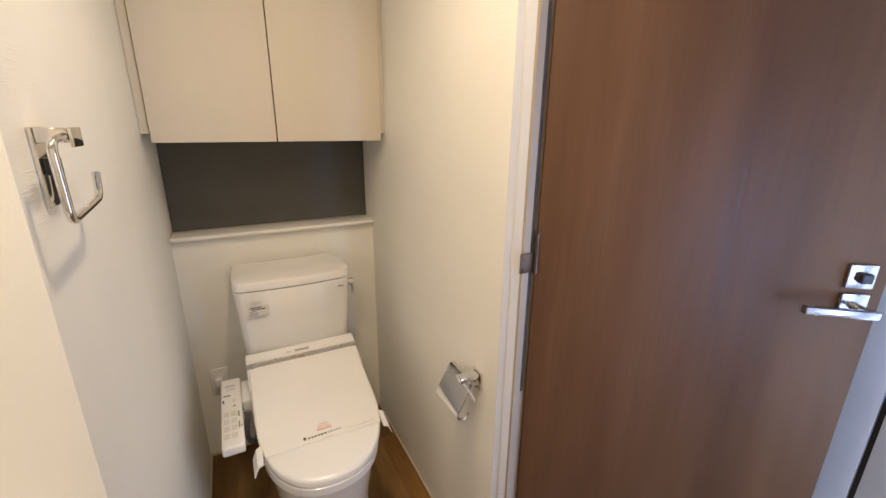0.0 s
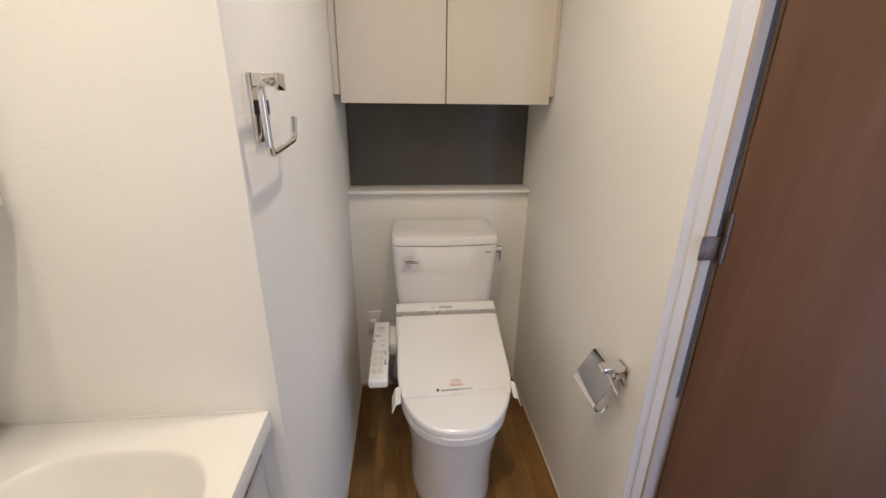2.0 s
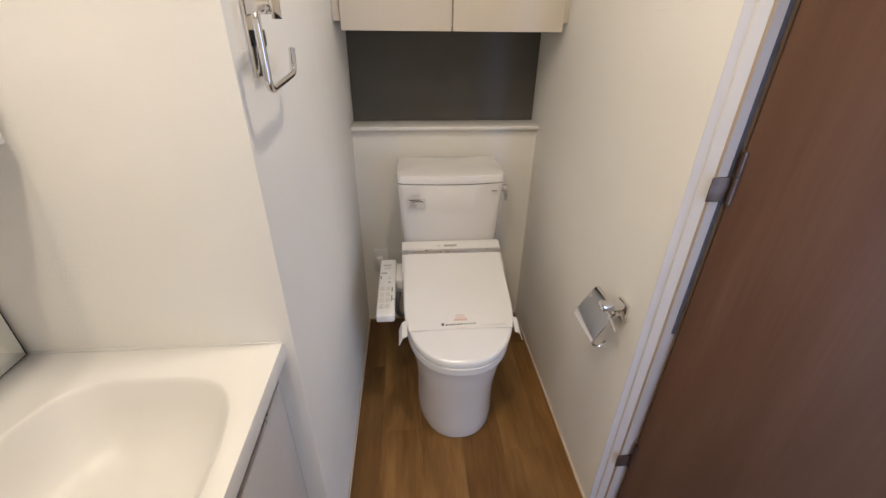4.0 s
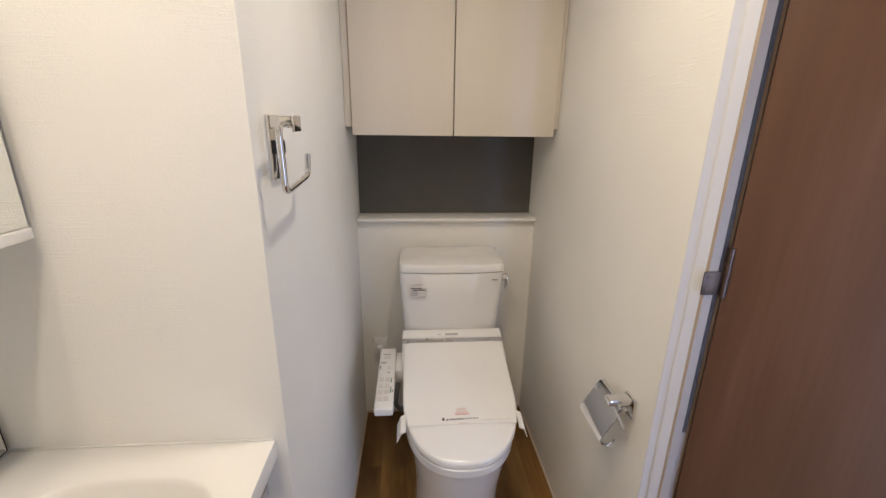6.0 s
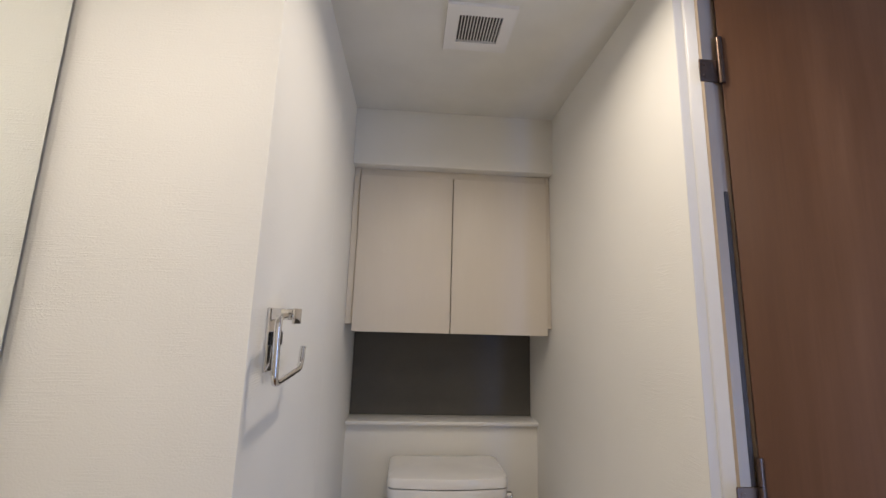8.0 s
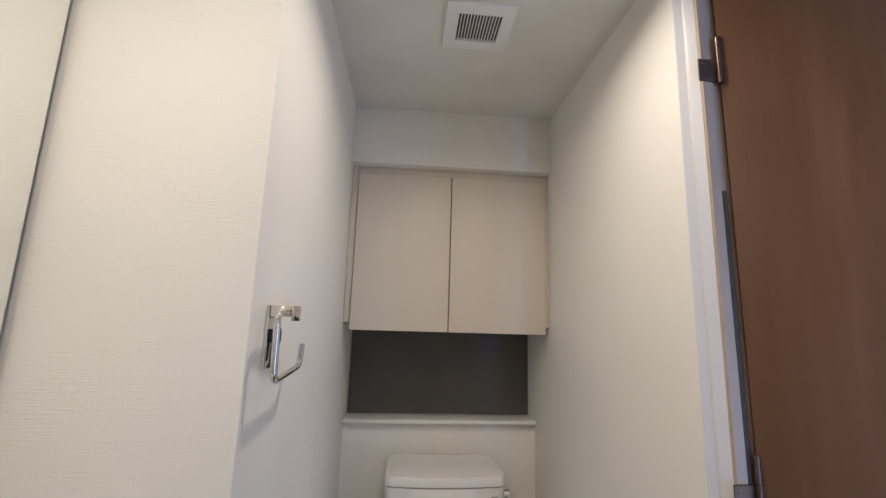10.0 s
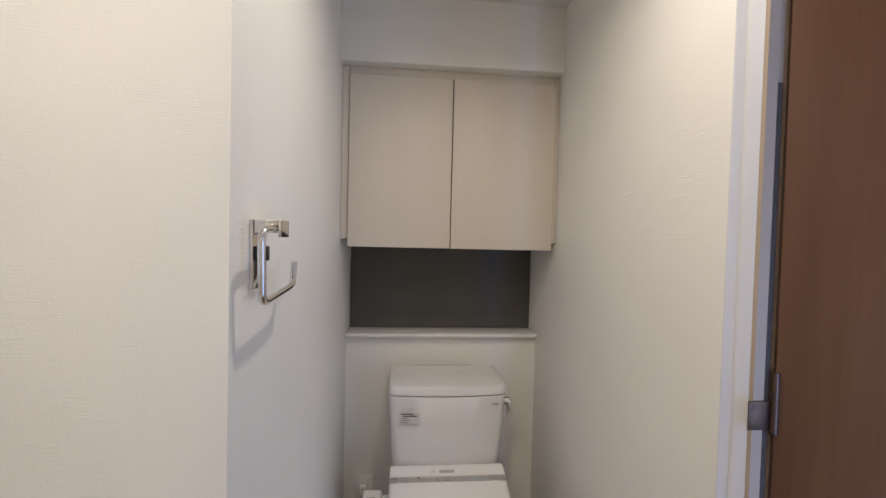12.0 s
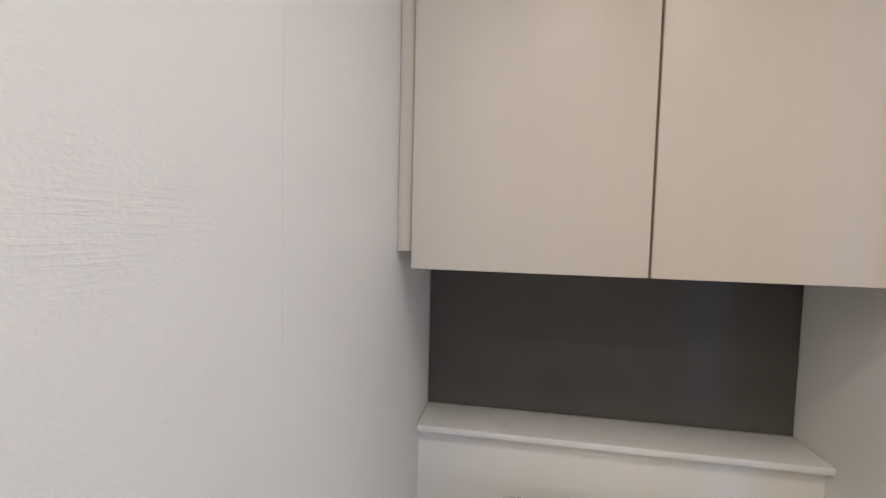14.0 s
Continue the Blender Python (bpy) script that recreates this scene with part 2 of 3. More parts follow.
structure("wall_corridor_south_end", bm_box(1.12, -3.6, 0, XO, -3.5, CEIL), PAPER, "plain white corridor wall")
structure("wall_corridor_south_over", bm_box(0.86, -3.6, 1.47, 1.12, -3.5, CEIL), PAPER, "plain white corridor wall over an opening added for the fill lamp")
structure("wall_corridor_south_sill", bm_box(0.86, -3.6, 0, 1.12, -3.5, 0.13), PAPER, "plain white corridor wall under an opening added for the fill lamp")
structure("wall_corridor_near", bm_box(W, -3.6, 0, W + 0.05, YS - 0.1, CEIL), PAPER, "plain white corridor wall")

# window-sill board over the tank
structure("shelf_board", bm_box(0.001, -0.028, 0.985, W - 0.001, 0.0915, 0.9995, 0.003), TRIM, "white ledge board over the toilet tank", "ledge")

# thin floor trim
for nm, b in (("trim_west", (0.0, YC, 0.0, 0.007, -0.0, 0.012)), ("trim_east", (W - 0.007, -1.022, 0.0, W, 0.0, 0.012)),
              ("trim_north", (0.007, -0.007, 0.0, W - 0.007, 0.0, 0.012))):
    structure(nm, bm_box(*b, 0.002), COVE, "thin pale floor edging strip", "trim")

# wallpaper seam on the niche wall
structure("trim_seam", bm_box(0.0, -0.5445, 0.013, 0.0003, -0.541, CEIL), PAPER, "fine upright wallpaper seam", "trim")


# ---- door frame and door ----
def door_frame():
    f = thing("door_frame", (W, -1.45, 0), "white painted door frame with a stepped edge", "door frame", kind="structure")
    outline = [(W + 0.05, -1.020), (W - 0.001, -1.020), (W - 0.001, -1.030), (W - 0.011, -1.031), (W - 0.013, -1.033), (W - 0.0125, -1.035), (W - 0.0005, -1.0440), (W - 0.0015, -1.0455),
               (W - 0.0015, -1.0505), (W - 0.0005, -1.0520), (W + 0.0105, -1.0655), (W + 0.0105, -1.0585), (W + 0.05, -1.0585)]
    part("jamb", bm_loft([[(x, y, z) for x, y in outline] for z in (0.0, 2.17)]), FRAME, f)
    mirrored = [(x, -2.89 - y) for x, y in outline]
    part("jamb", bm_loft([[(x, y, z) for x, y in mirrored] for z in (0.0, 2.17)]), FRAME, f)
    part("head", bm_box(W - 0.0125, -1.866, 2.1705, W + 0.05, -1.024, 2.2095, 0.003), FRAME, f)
    part("rebate_face", bm_box(W + 0.0110, -1.0730, 0, W + 0.0295, -1.0605, 2.17), JAMB, f, "greige rebate face")
    part("rebate_step", bm_box(W + 0.0297, -1.0675, 0, W + 0.05, -1.0605, 2.17), JAMB, f)
    # narrow dark strip over the middle heights of the rebate
    part("dark_strip", bm_box(W + 0.0305, -1.0725, 0.77, W + 0.039, -1.0682, 1.645), DARK_STRIP, f, "dark grey strip in the rebate")
    return f


door_frame()

HX, HY = 0.820, -1.0765
LEAF = Vector((0.604, -0.4275, 0)).normalized()
ANGLE = math.atan2(LEAF.y, LEAF.x)
DOOR_M = Matrix.Translation((HX, HY, 0)) @ Matrix.Rotation(ANGLE, 4, "Z")   # x along the leaf, y out of the far face


def placed(bm, m):
    bmesh.ops.transform(bm, matrix=m, verts=bm.verts[:])
    return bm


def door():
    d = thing("door", (HX, HY, 0.008), "brown wood-veneer door standing open into the corridor", "door")
    part("leaf", placed(bm_box(0.004, 0.0, 0.008, 0.714, 0.035, 2.165, 0.0015), DOOR_M), DOORWOOD, d)
    # lever, its rose and the square thumb turn above it
    ux, uz = 0.660, 1.060
    part("rose", placed(bm_box(ux - 0.026, -0.009, uz - 0.026, ux + 0.026, 0.0, uz + 0.026, 0.002), DOOR_M), SATIN, d)
    neck = [(ux, -0.006, uz), (ux, -0.052, uz)]
    lever = part("lever_handle", placed(bm_tube(neck, 0.009), DOOR_M), SATIN, d, "satin metal lever handle")
    bar = bm_box(ux - 0.118, -0.064, uz - 0.009, ux + 0.012, -0.046, uz + 0.009, 0.004)
    for v in bar.verts:
        v.co.y += 0.010 * max(0.0, (ux - 0.03 - v.co.x) / 0.09)
    part("grip", placed(bar, DOOR_M), SATIN, lever)
    tz = uz + 0.064
    plate = part("turn_plate", placed(bm_box(ux - 0.026, -0.009, tz - 0.026, ux + 0.026, 0.0, tz + 0.026, 0.002), DOOR_M), SATIN, d, "square satin plate with a dark thumb turn")
    part("thumb_turn", placed(bm_box(ux - 0.011, -0.024, tz - 0.011, ux + 0.011, -0.0085, tz + 0.011, 0.004), DOOR_M), BLACK, plate)
    return d


door()


def hinge(z0, z1, zk):
    h = thing("door_hinge", (W + 0.044, -1.078, z0), "dark steel flag hinge screwed to the door frame", "hinge", "door hinges")
    plate = part("plate", bm_box(W + 0.002, -1.0765, z0, W + 0.040, -1.0732, z1, 0.0012), STEEL, h)
    for z in (z0 + 0.011, z1 - 0.011):
        part("screw", bm_loft([[(W + 0.011 + r * math.cos(a), y, z + r * math.sin(a)) for a in [k * math.pi / 5 for k in range(10)]]
                               for r, y in ((0.0042, -1.0764), (0.0036, -1.0776), (0.001, -1.0779))]), STEEL, plate)
    part("knuckle", bm_tube([(W + 0.043, -1.0795, z0 - 0.004), (W + 0.043, -1.0795, z1 + 0.002)], 0.0055), STEEL, h)
    part("upper_knuckle", bm_tube([(W + 0.043, -1.0795, z1 + 0.003), (W + 0.043, -1.0795, zk)], 0.0052), STEEL, h)
    return h


first = hinge(1.092, 1.139, 1.186)
for dz in (0.774, -0.797):
    copy_thing(first, Matrix.Translation(first.location + Vector((0, 0, dz))))

# closet front across the corridor
cl = thing("closet", (XO - 0.02, -1.45, 0), "pale grey closet front with a dark upright joint", "closet")
part("side_panel", bm_box(XO - 0.03, -1.478, 0, XO - 0.001, -1.32, 2.1, 0.002), CLOSET, cl)
part("gap_strip", bm_box(XO - 0.014, -1.492, 0, XO - 0.001, -1.479, 2.1), DARK, cl, "dark joint")
part("door_panel", bm_box(XO - 0.03, -1.95, 0.01, XO - 0.001, -1.493, 2.1, 0.002), CLOSET, cl)


# ---- wall cabinet ----
def wall_cabinet():
    c = thing("wall_cabinet", (W / 2, -0.05, 1.352), "pale beige two-door wall cabinet over the toilet", "cabinet")
    part("body", bm_box(0.028, -0.190, 1.362, W - 0.022, 0.090, 1.950, 0.001), EDGE, c)
    part("door", bm_box(0.027, -0.212, 1.350, 0.3865, -0.193, 1.949, 0.0012), LAMINATE, c)
    part("door", bm_box(0.3905, -0.212, 1.350, 0.761, -0.193, 1.949, 0.0012), LAMINATE, c)
    part("filler", bm_box(0.0008, -0.200, 1.377, 0.0245, -0.182, 1.9815, 0.001), LAMINATE, c)
    part("filler", bm_box(0.7635, -0.200, 1.377, W - 0.0008, -0.182, 1.9815, 0.001), LAMINATE, c)
    part("top_filler", bm_box(0.0250, -0.196, 1.953, 0.763, -0.182, 1.9812, 0.001), LAMINATE, c)
    return c


wall_cabinet()


# ---- toilet ----
CX = 0.393


def pan_outline(a_rear, a, front, rear, centre, power=2.25, n=30):
    """A pan seen from above: straight flanks, an oval front; anticlockwise from the rear left corner."""
    pts = []
    r = 0.02
    for k in range(5):
        t = math.pi / 2 + k * math.pi / 8
        pts.append((CX - a_rear + r + r * math.cos(t), rear - r + r * math.sin(t)))
    for k in range(1, 6):
        f = k / 6
        s = f * f * (3 - 2 * f)
        pts.append((CX - a_rear - (a - a_rear) * s, rear - r + (centre - rear + r) * f))
    for k in range(n + 1):
        t = math.pi + math.pi * k / n
        cx, sy = math.cos(t), math.sin(t)
        pts.append((CX + a * math.copysign(abs(cx) ** (2 / power), cx), centre - (centre - front) * abs(sy) ** (2 / power)))
    for k in range(5, 0, -1):
        f = k / 6
        s = f * f * (3 - 2 * f)
        pts.append((CX + a_rear + (a - a_rear) * s, rear - r + (centre - rear + r) * f))
    for k in range(5):
        t = k * math.pi / 8
        pts.append((CX + a_rear - r + r * math.cos(t), rear - r + r * math.sin(t)))
    return pts


def lid_z(y):
    return 0.432 + (y + 0.79) * 0.290


def toilet():
    t = thing("toilet", (CX, -0.4, 0), "white ceramic toilet with a closed lid and a close-coupled tank", "toilet")
    rows = ((0.0, 0.150, -0.737, -0.5), (0.012, 0.153, -0.741, -0.5), (0.05, 0.152, -0.740, -0.5), (0.15, 0.152, -0.744, -0.5),
            (0.24, 0.158, -0.757, -0.51), (0.31, 0.168, -0.772, -0.52), (0.355, 0.172, -0.780, -0.53), (0.371, 0.175, -0.784, -0.53), (0.3775, 0.172, -0.781, -0.53))
    part("bowl", bm_loft([[(x, y, z) for x, y in pan_outline(min(a, 0.15), a, f, -0.03, c)] for z, a, f, c in rows]), CERAMIC, t)
    # tank: slightly wider at the top, bowed front
    def tank_ring(z, half, front, back, bow, r=0.034):
        pts = []
        for k in range(5):
            a = math.pi / 2 * (1 + k / 4)
            pts.append((CX - half + 0.008 + 0.008 * math.cos(a), back - 0.008 + 0.008 * math.sin(a), z))
        for k in range(6):
            a = math.pi * (1 + k / 10)
            pts.append((CX - half + r + r * math.cos(a), front + bow + r + r * math.sin(a), z))
        for k in range(1, 8):
            f = -1 + 2 * k / 8
            pts.append((CX + f * (half - r), front + bow * f * f, z))
        for k in range(6):
            a = math.pi * (1.5 + k / 10)
            pts.append((CX + half - r + r * math.cos(a), front + bow + r + r * math.sin(a), z))
        for k in range(5):
            a = math.pi / 2 * k / 4
            pts.append((CX + half - 0.008 + 0.008 * math.cos(a), back - 0.008 + 0.008 * math.sin(a), z))
        return pts
    tank = part("tank", bm_loft([tank_ring(z, h, f, -0.03, 0.012) for z, h, f in ((0.39, 0.160, -0.210), (0.41, 0.178, -0.226), (0.50, 0.190, -0.240), (0.70, 0.203, -0.254), (0.828, 0.2095, -0.262), (0.831, 0.208, -0.260))]), CERAMIC, t)
    part("tank_lid", bm_loft([tank_ring(z, h, f, b, 0.012) for z, h, f, b in ((0.8335, 0.206, -0.259, -0.026), (0.836, 0.2105, -0.264, -0.022), (0.856, 0.2105, -0.264, -0.022), (0.866, 0.208, -0.260, -0.024), (0.8715, 0.200, -0.246, -0.03), (0.877, 0.182, -0.222, -0.042), (0.8825, 0.14, -0.20, -0.055), (0.885, 0.08, -0.17, -0.08))]), CERAMIC, t)
    lev = part("flush_lever", bm_tube([(0.598, -0.215, 0.800), (0.618, -0.215, 0.800)], 0.014, 16), CHROME, t, "chrome flush lever")
    part("lever_blade", bm_box(0.613, -0.229, 0.748, 0.622, -0.203, 0.808, 0.003), CHROME, lev)
    st = part("sticker", bm_box(0.222, -0.2585, 0.738, 0.292, -0.2555, 0.777), STICKER, tank, "small printed notice sticker")
    rng = random.Random(4)
    for k in range(5):
        w = rng.uniform(0.02, 0.05)
        x = 0.226 + rng.uniform(0, 0.012)
        part("print_line", bm_box(x, -0.2592, 0.7425 + k * 0.007, x + w, -0.2584, 0.7462 + k * 0.007), INK if k > 2 else INK_GREY, st)
    part("maker_mark", bm_box(0.549, -0.2585, 0.802, 0.571, -0.2560, 0.8065), INK_GREY, tank)
    part("faint_mark", bm_box(0.236, -0.2590, 0.790, 0.272, -0.2572, 0.795), STICKER, tank)

    # seat, washing unit and lid
    seat = [(z, a, f) for z, a, f in ((0.3782, 0.181, -0.788), (0.381, 0.187, -0.794), (0.406, 0.188, -0.795), (0.4085, 0.185, -0.792))]
    part("seat", bm_loft([[(x, y, z) for x, y in pan_outline(0.186, a, f, -0.27, -0.53)] for z, a, f in seat]), PLASTIC, t)
    unit_side = [(-0.245, 0.400), (-0.245, 0.578), (-0.252, 0.588), (-0.262, 0.590), (-0.306, 0.574), (-0.312, 0.566), (-0.40, 0.535), (-0.42, 0.42), (-0.42, 0.400)]
    unit = bm_loft([[(x, y + s * 0, z - s) for y, z in unit_side] for x, s in ((CX - 0.199, 0.004), (CX - 0.195, 0.0), (CX + 0.195, 0.0), (CX + 0.199, 0.004))])
    un = part("washing_unit", unit, PLASTIC, t)
    part("silver_band", bm_box(CX - 0.198, -0.3170, 0.545, CX + 0.198, -0.3035, 0.5785, 0.002), SILVER, un, "brushed silver band behind the lid")
    part("badge", placed(bm_box(-0.026, -0.005, -0.001, 0.026, 0.005, 0.0008), Matrix.Translation((CX - 0.003, -0.284, 0.5828)) @ Matrix.Rotation(radians(20), 4, "X")), PLASTIC_GREY, un)
    part("indicator_lamp", placed(bm_box(-0.008, -0.003, -0.001, 0.008, 0.003, 0.0008), Matrix.Translation((CX - 0.052, -0.284, 0.5828)) @ Matrix.Rotation(radians(20), 4, "X")), SILVER, un)
    lid_rows = []
    for inset, lift, drop in ((0.004, -0.024, 0), (0.0, -0.021, 0), (0.0, -0.006, 0), (0.002, -0.002, 0), (0.006, 0.0, 0), (0.011, 0.0006, 0), (0.05, 0.0025, 0), (0.10, 0.004, 0), (0.15, 0.0045, 0)):
        ring = pan_outline(0.194 - inset, 0.1935 - inset, -0.792 + inset, -0.3175 - inset * 0.6, -0.55)
        lid_rows.append([(x, y, max(lid_z(y) + lift, 0.4095 if lift < -0.01 else 0)) for x, y in ring])
    lid = part("lid", bm_loft(lid_rows), PLASTIC, t)
    # paper band over the closed lid, its ends folded out at the flanks
    band_y = -0.655
    bz = lid_z(band_y)
    band = part("paper_band", bm_loft([[(CX + f * 0.180, band_y - 0.016, lid_z(band_y - 0.016) + h + 0.0032), (CX + f * 0.180, band_y + 0.016, lid_z(band_y + 0.016) + h + 0.0032),
                                        (CX + f * 0.180, band_y + 0.016, lid_z(band_y + 0.016) + h + 0.0028), (CX + f * 0.180, band_y - 0.016, lid_z(band_y - 0.016) + h + 0.0028)]
                                       for f, h in ((-0.98, 0.0005), (-0.8, 0.0015), (-0.3, 0.0025), (0.3, 0.0025), (0.8, 0.0015), (0.98, 0.0005))]), PLASTIC, t, "white paper band with faint print")
    rng = random.Random(7)
    x = CX - 0.066
    def on_band(x, y, w, d):
        b = bm_box(x, y - d / 2, 0, x + w, y + d / 2, 0.0006)
        for v in b.verts:
            v.co.z += lid_z(v.co.y) + 0.0060
        return b
    part("print_mark", on_band(x, band_y + 0.003, 0.008, 0.009), INK, band)
    x += 0.014
    for k in range(11):
        w = rng.uniform(0.005, 0.009)
        part("print_mark", on_band(x, band_y + 0.001 + 0.0006 * k * 0.4, w, 0.0050), INK if k < 6 else INK_GREY, band)
        x += w + 0.0035
    for k in range(3):
        part("print_stamp", on_band(CX - 0.022 + 0.004 * k, band_y + 0.020 + 0.009 * k, 0.046 - 0.008 * k, 0.006), INK_RED if k == 0 else INK_PALE, band)
    part("print_stamp", on_band(CX - 0.014, band_y - 0.012, 0.03, 0.003), INK_PALE, band)
    part("print_crease", on_band(CX + 0.07, band_y - 0.004, 0.085, 0.0012), STICKER, band)
    for s in (-1, 1):
        x0 = CX + s * 0.188
        tab = [[(x0 + s * dx, y, z + dz) for dx, dz in ((-0.004, 0.014), (0.012, 0.006), (0.024, -0.026), (0.0215, -0.027), (0.010, 0.002), (-0.006, 0.010))]
               for y, z in ((band_y - 0.028, bz - 0.022), (band_y + 0.030, bz - 0.004))]
        part("band_end", bm_loft(tab), PLASTIC, band, "folded end of the paper band")

    # control arm
    panel = bm_box(0.104, -0.612, 0.464, 0.168, -0.262, 0.496, 0.0075, 4)
    for v in panel.verts:
        v.co.z += (v.co.y + 0.612) * 0.0514
    arm_parent = part("control_panel", panel, PLASTIC, t, "white control panel with small printed keys")
    def on_arm(x, y, w, d):
        b = bm_box(x, y, 0, x + w, y + d, 0.0012)
        for v in b.verts:
            v.co.z += 0.4962 + (v.co.y + 0.612) * 0.0514
        return b
    part("arm_joint", bm_box(0.1672, -0.40, 0.455, 0.205, -0.268, 0.498, 0.006), PLASTIC, t)
    for k in range(4):
        for j in range(2):
            part("key", on_arm(0.112 + 0.022 * j, -0.575 + 0.034 * k, 0.016, 0.022), STICKER, arm_parent)
    for k, (x, y, w, d, m) in enumerate(((0.154, -0.535, 0.004, 0.03, INK_GREEN), (0.154, -0.48, 0.004, 0.026, INK_GREEN), (0.161, -0.53, 0.003, 0.008, INK), (0.110, -0.40, 0.004, 0.016, INK),
                                         (0.122, -0.335, 0.026, 0.018, STICKER), (0.112, -0.365, 0.022, 0.006, INK_GREY), (0.138, -0.40, 0.012, 0.012, STICKER), (0.14, -0.425, 0.01, 0.004, INK_GREY), (0.118, -0.310, 0.03, 0.004, INK_GREY))):
        part("key_print", on_arm(x, y, w, d), m, arm_parent)
    for pts, r in (([(0.16, -0.33, 0.46), (0.15, -0.30, 0.33), (0.12, -0.16, 0.24), (0.09, -0.03, 0.20)], 0.007), ([(0.18, -0.42, 0.46), (0.165, -0.46, 0.40), (0.19, -0.38, 0.30), (0.22, -0.2, 0.27)], 0.009)):
        part("hose", bm_tube(rounded_path(pts, 0.05), r, 10), RUBBER, t, "grey supply hose")
    return t


toilet()

# power outlet with the plug in it
ou = thing("power_outlet", (0.08, 0, 0.36), "white wall socket with a plug pushed in", "socket")
part("plate", bm_box(0.048, -0.008, 0.300, 0.116, -0.0005, 0.420, 0.003), PLASTIC, ou)
part("plug", bm_box(0.066, -0.036, 0.345, 0.096, -0.0085, 0.385, 0.005), PLASTIC, ou)
part("cord", bm_tube(rounded_path([(0.081, -0.030, 0.348), (0.083, -0.045, 0.28), (0.13, -0.06, 0.20), (0.21, -0.08, 0.26)], 0.03), 0.0035, 8), PLASTIC, ou)


# ---- ceiling vent ----
def ceiling_vent():
    v = thing("ceiling_vent", (0.40, -0.74, CEIL), "white square ceiling vent with fine slots", "vent")
    x0, x1, y0, y1 = 0.338, 0.458, -0.795, -0.688
    fr = bmesh.new()
    for b in ((x0 - 0.034, y0 - 0.036, CEIL - 0.010, x1 + 0.034, y0, CEIL - 0.0005), (x0 - 0.034, y1, CEIL - 0.010, x1 + 0.034, y1 + 0.036, CEIL - 0.0005),
              (x0 - 0.034, y0, CEIL - 0.010, x0, y1, CEIL - 0.0005), (x1, y0, CEIL - 0.010, x1 + 0.034, y1, CEIL - 0.0005)):
        bm_box(*b, bm=fr)
    part("frame", fr, PLASTIC, v)
    part("backing", bm_box(x0, y0, CEIL - 0.0018, x1, y1, CEIL - 0.0006), BLACK, v, "dark opening behind the slats")
    n = 14
    for k in range(n + 1):
        x = x0 + (x1 - x0) * k / n
        part("slat", bm_box(x - 0.0013, y0, CEIL - 0.0095, x + 0.0013, y1, CEIL - 0.0025), PLASTIC, v)
    return v


ceiling_vent()


# ---- towel ring ----
def towel_ring():
    r = thing("towel_ring", (0.0, -1.03, 1.36), "polished chrome open towel ring on a square wall plate", "towel ring")
    part("wall_plate", bm_box(0.0005, -1.046, 1.302, 0.006, -1.000, 1.408, 0.0015), CHROME, r)
    part("bracket", bm_box(0.006, -1.044, 1.388, 0.041, -1.006, 1.407, 0.002), CHROME, r)
    part("end_plate", bm_box(0.0415, -1.046, 1.382, 0.046, -1.002, 1.408, 0.001), CHROME, r)
    # black block added for the bracket's dark reflection in the plate
    part("reflection_block", bm_box(0.006, -1.036, 1.345, 0.020, -1.012, 1.368, 0.002), BLACK, r, "black block in place of the bracket's dark reflection")
    X = 0.036
    bar = rounded_path([(X, -1.02, 1.397), (X, -1.099, 1.393), (X, -1.093, 1.290), (X, -0.942, 1.299), (X, -0.932, 1.338)], 0.018)
    part("ring", bm_tube(bar, 0.0055, 14), CHROME, r)
    return r


towel_ring()


# ---- paper holder ----
def paper_holder():
    h = thing("paper_holder", (W, -0.92, 0.72), "polished chrome paper holder without a roll", "paper holder")
    part("wall_plate", bm_box(W - 0.008, -0.950, 0.702, W - 0.0005, -0.905, 0.756, 0.0015), CHROME, h)
    part("arm", bm_box(W - 0.068, -0.945, 0.738, W - 0.008, -0.915, 0.755, 0.004), CHROME, h)
    part("roll_rod", bm_tube([(W - 0.058, -0.932, 0.744), (W - 0.042, -0.974, 0.704), (W - 0.041, -0.977, 0.701)], 0.0048), CHROME, h)
    # curved cover flap
    prof = [(W - 0.026, 0.738), (W - 0.036, 0.737), (W - 0.044, 0.729), (W - 0.082, 0.660), (W - 0.085, 0.648), (W - 0.081, 0.640), (W - 0.071, 0.638)]
    back = [(x + 0.0025, z - 0.0022) for x, z in reversed(prof)]
    part("cover_flap", bm_loft([[(x, y, z) for x, z in prof + back] for y in (-0.958, -0.830)]), CHROME, h, "chrome cover flap hanging down")
    curl = rounded_path([(W - 0.074, -0.955, 0.6395), (W - 0.062, -0.955, 0.633), (W - 0.050, -0.955, 0.640), (W - 0.046, -0.955, 0.650)], 0.005)
    part("paper_stop", bm_tube(curl, 0.003, 8), CHROME, h)
    return h


paper_holder()


# ---- vanity ----
VT = 0.834
VY0 = YC - 0.75


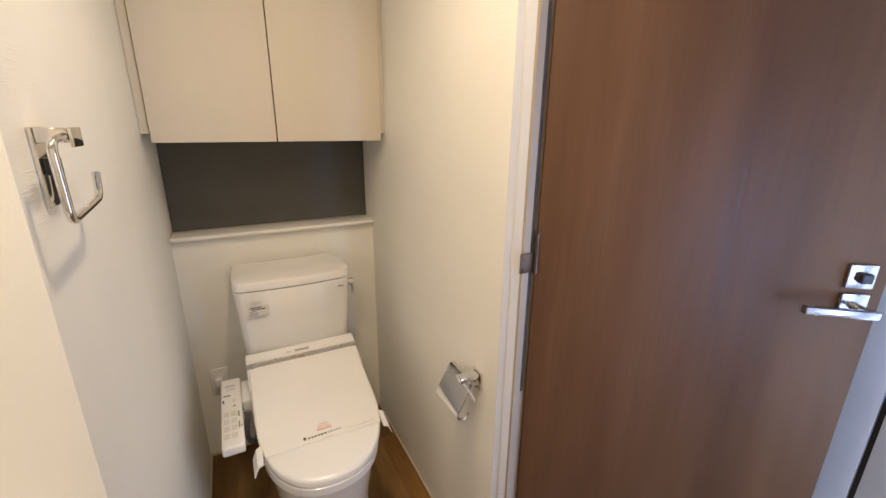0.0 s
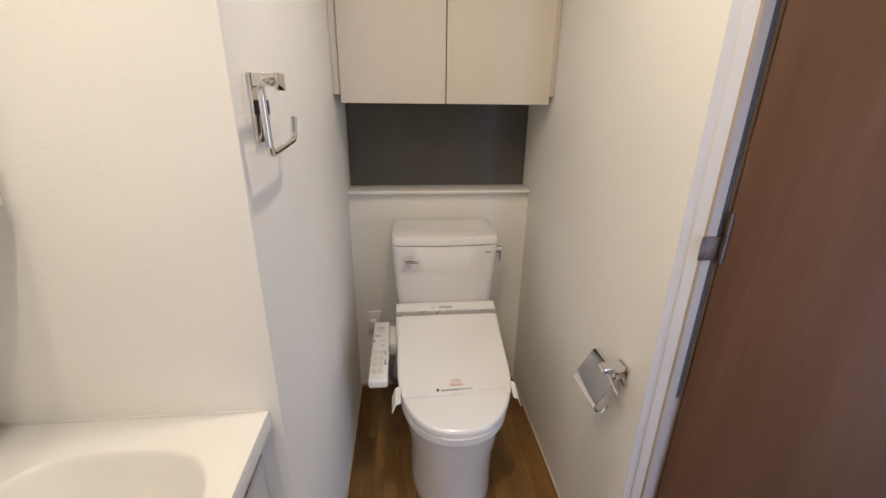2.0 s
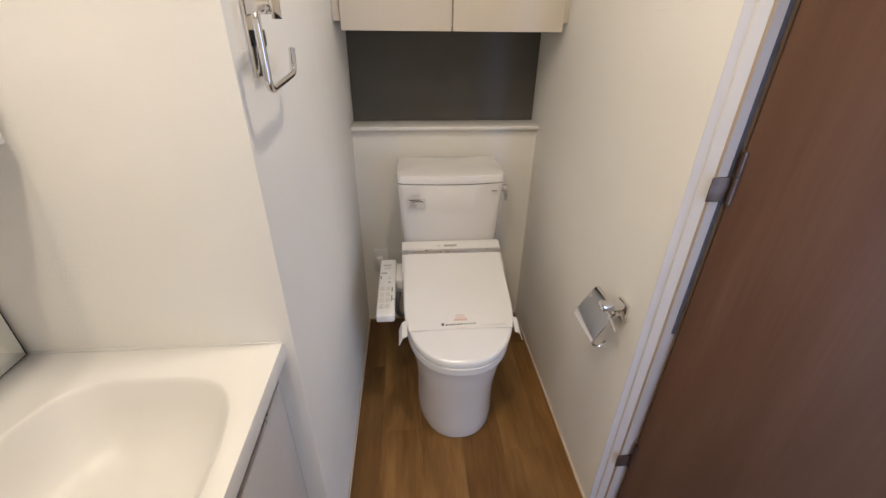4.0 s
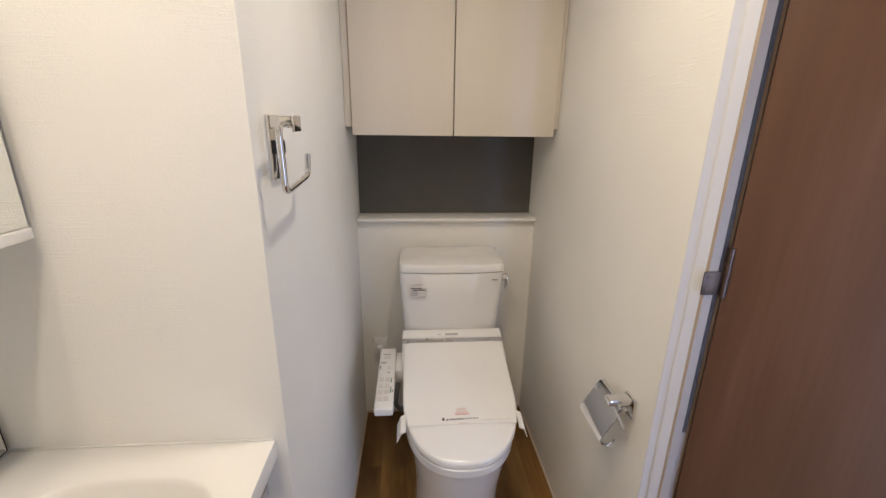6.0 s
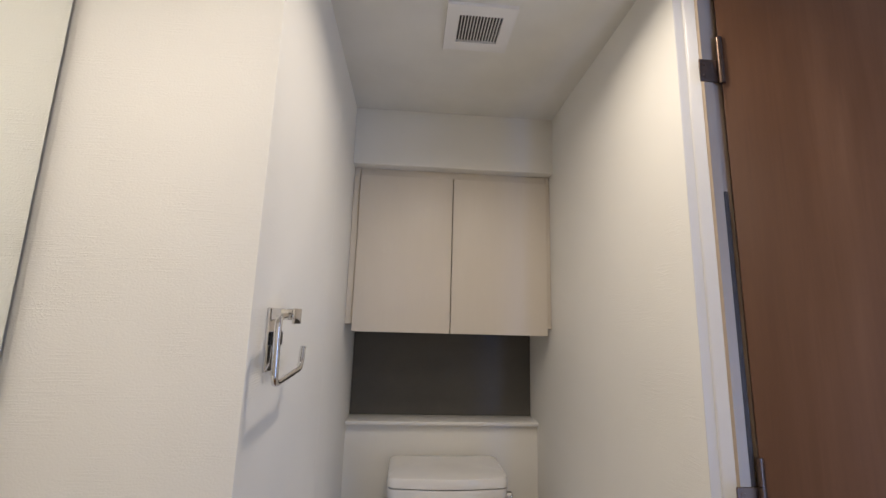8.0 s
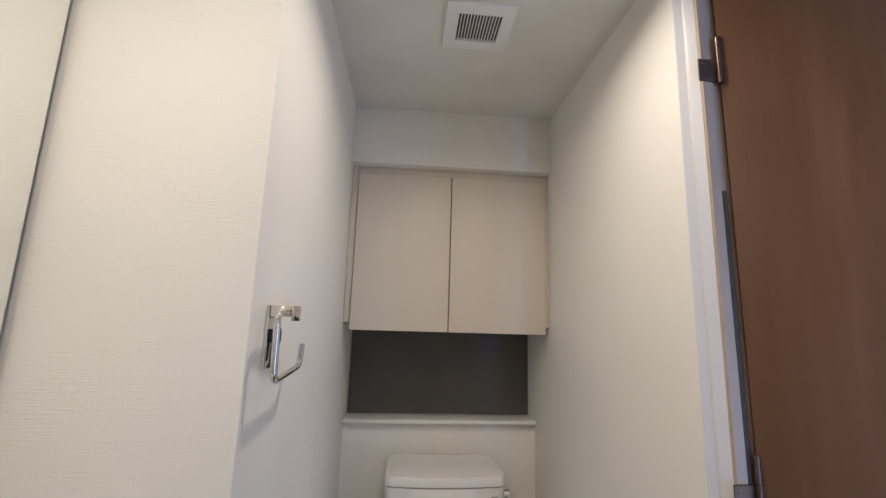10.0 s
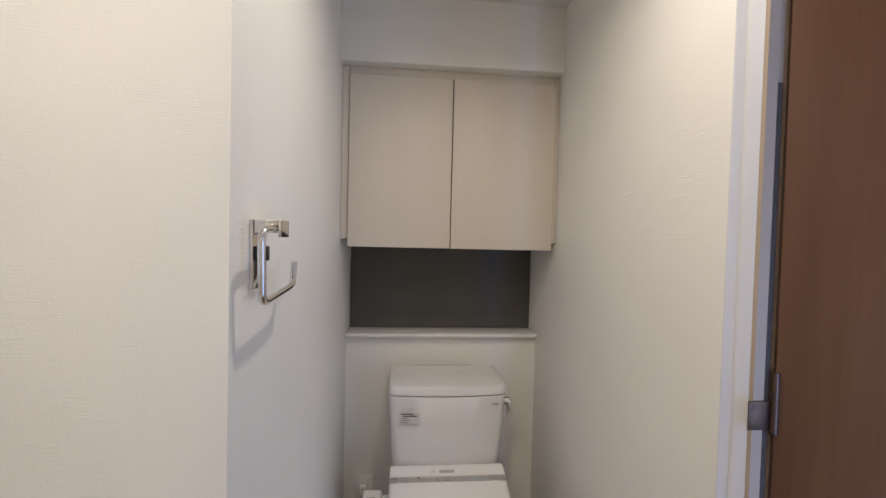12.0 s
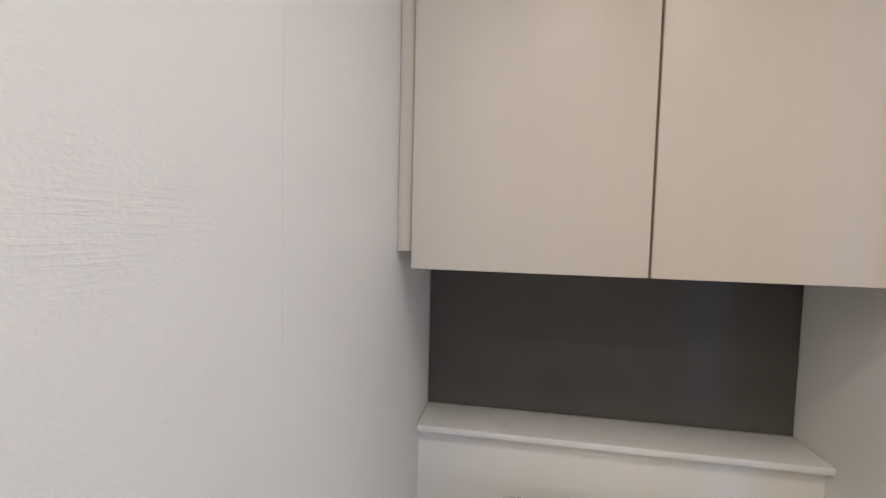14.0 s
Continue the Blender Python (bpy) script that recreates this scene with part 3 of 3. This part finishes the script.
def vanity_counter():
    c = thing("vanity_counter", (-0.26, YC - 0.37, 0.8), "white moulded resin washbasin counter", "washbasin")
    x0, x1, y0, y1 = XL + 0.001, -0.020, VY0, YC - 0.001
    n = 48
    bx, by, hx, hy = -0.222, (YC - 0.075) - 0.25, 0.172, 0.25

    def basin(z, inset, p):
        pts = []
        for k in range(n):
            a = 2 * math.pi * k / n
            ca, sa = math.cos(a), math.sin(a)
            pts.append((bx + (hx - inset) * math.copysign(abs(ca) ** (2 / p), ca), by + (hy - inset) * math.copysign(abs(sa) ** (2 / p), sa), z))
        return pts

    def rim(z, inset):
        pts = []
        for k in range(n):
            a = 2 * math.pi * k / n
            ca, sa = math.cos(a), math.sin(a)
            s = 1 / max(abs(ca), abs(sa))
            pts.append(((x0 + x1) / 2 + ((x1 - x0) / 2 - inset) * ca * s, (y0 + y1) / 2 + ((y1 - y0) / 2 - inset) * sa * s, z))
        return pts
    layers = [rim(VT - 0.040, 0.004), rim(VT - 0.037, 0.0), rim(VT - 0.004, 0.0), rim(VT - 0.001, 0.0012), rim(VT, 0.004),
              basin(VT, 0.0, 3.6), basin(VT - 0.003, 0.004, 3.6), basin(VT - 0.010, 0.008, 3.6), basin(VT - 0.05, 0.022, 3.4), basin(VT - 0.095, 0.045, 3.0), basin(VT - 0.118, 0.085, 2.6), basin(VT - 0.124, 0.14, 2.2)]
    part("basin_top", bm_loft(layers, close_bottom=False), RESIN, c)
    part("joint_bead", bm_box(x0 + 0.007, y1 - 0.004, VT + 0.0003, x1 - 0.003, y1 + 0.0008, VT + 0.0022, 0.0005), RESIN, c, "white sealant bead along the wall")
    return c


vanity_counter()


def vanity_unit():
    u = thing("vanity_unit", (-0.27, YC - 0.37, 0), "pale grey vanity unit with a slim metal grip rail", "vanity")
    part("body", bm_box(XL + 0.002, VY0 + 0.002, 0.06, -0.060, YC - 0.004, 0.660, 0.001), FRONT, u)
    part("plinth", bm_box(XL + 0.002, VY0 + 0.002, 0.0, -0.10, YC - 0.004, 0.06), FRONT, u)
    part("upper_rail", bm_box(-0.080, VY0 + 0.002, 0.745, -0.052, YC - 0.004, 0.794), FRONT, u)
    mid = (YC + VY0) / 2
    for a, b in ((VY0 + 0.003, mid - 0.0015), (mid + 0.0015, YC - 0.022)):
        d = part("door", bm_box(-0.0585, a, 0.065, -0.040, b, 0.742, 0.001), FRONT, u)
        part("grip_rail", bm_box(-0.056, a + 0.001, 0.7425, -0.036, b - 0.001, 0.752, 0.002), SILVER, d, "silver grip rail")
    part("end_strip", bm_box(-0.058, YC - 0.020, 0.0, -0.046, YC - 0.002, 0.793), FRONT, u)
    return u


vanity_unit()

# mirror panel over the counter and mirror cabinet above it
mp = thing("wall_mirror", (XL, YC - 0.37, VT), "frameless mirror panel with a dark edge over the basin", "mirror")
part("glass", bm_box(XL + 0.0290, VY0, VT + 0.006, XL + 0.034, YC - 0.010, 1.228), MIRROR, mp)
part("edge_strip", bm_box(XL + 0.0008, VY0, VT + 0.0005, XL + 0.0288, YC - 0.003, 1.228), DARK_STRIP, mp, "dark edge strip")

mc = thing("mirror_cabinet", (-0.41, YC - 0.37, 1.23), "mirror-fronted wall cabinet over the washbasin", "cabinet")
part("body", bm_box(XL + 0.001, VY0, 1.231, -0.346, YC - 0.018, 2.02, 0.001), FRONT, mc)
for a, b in ((VY0, YC - 0.375), (YC - 0.372, YC - 0.017)):
    d = part("door", bm_box(-0.345, a, 1.246, -0.330, b, 2.02, 0.001), DARK_STRIP, mc)
    part("mirror", bm_box(-0.3296, a + 0.001, 1.247, -0.326, b - 0.001, 2.019), MIRROR, d)
part("lower_lip", bm_box(-0.345, VY0, 1.228, -0.322, YC - 0.017, 1.2455, 0.002), TRIM, mc)

# ---- floor planks ----
def planks():
    """Wood-look planks in staggered rows, cut where they meet the walls."""
    width, length = 0.150, 0.91
    south, north, east = YS, 0.0, W + 0.048
    shared = {}
    row = 0
    x = -0.65
    while x < east:
        a, b = max(x, XL), min(x + width, east)
        end = north if b > 0.001 else YC
        y = 0.10 + length - (row * 0.34) % length
        while y > south:
            y0, y1 = max(y - length, south), min(y, end)
            if b - a > 0.004 and y1 - y0 > 0.004:
                size = (round(b - a, 4), round(y1 - y0, 4))
                if size not in shared:
                    w, d = size[0] / 2 - 0.0002, size[1] / 2 - 0.0002
                    bm = bm_box(-w, -d, -0.0055, w, d, 0.0)
                    me = bpy.data.meshes.new("plank")
                    bm.to_mesh(me)
                    bm.free()
                    me.materials.append(PLANK)
                    shared[size] = me
                ob = new("plank", shared[size])
                ob.location = ((a + b) / 2, (y0 + y1) / 2, 0)
                ob.parent = subfloor
            y -= length
        x += width
        row += 1


planks()
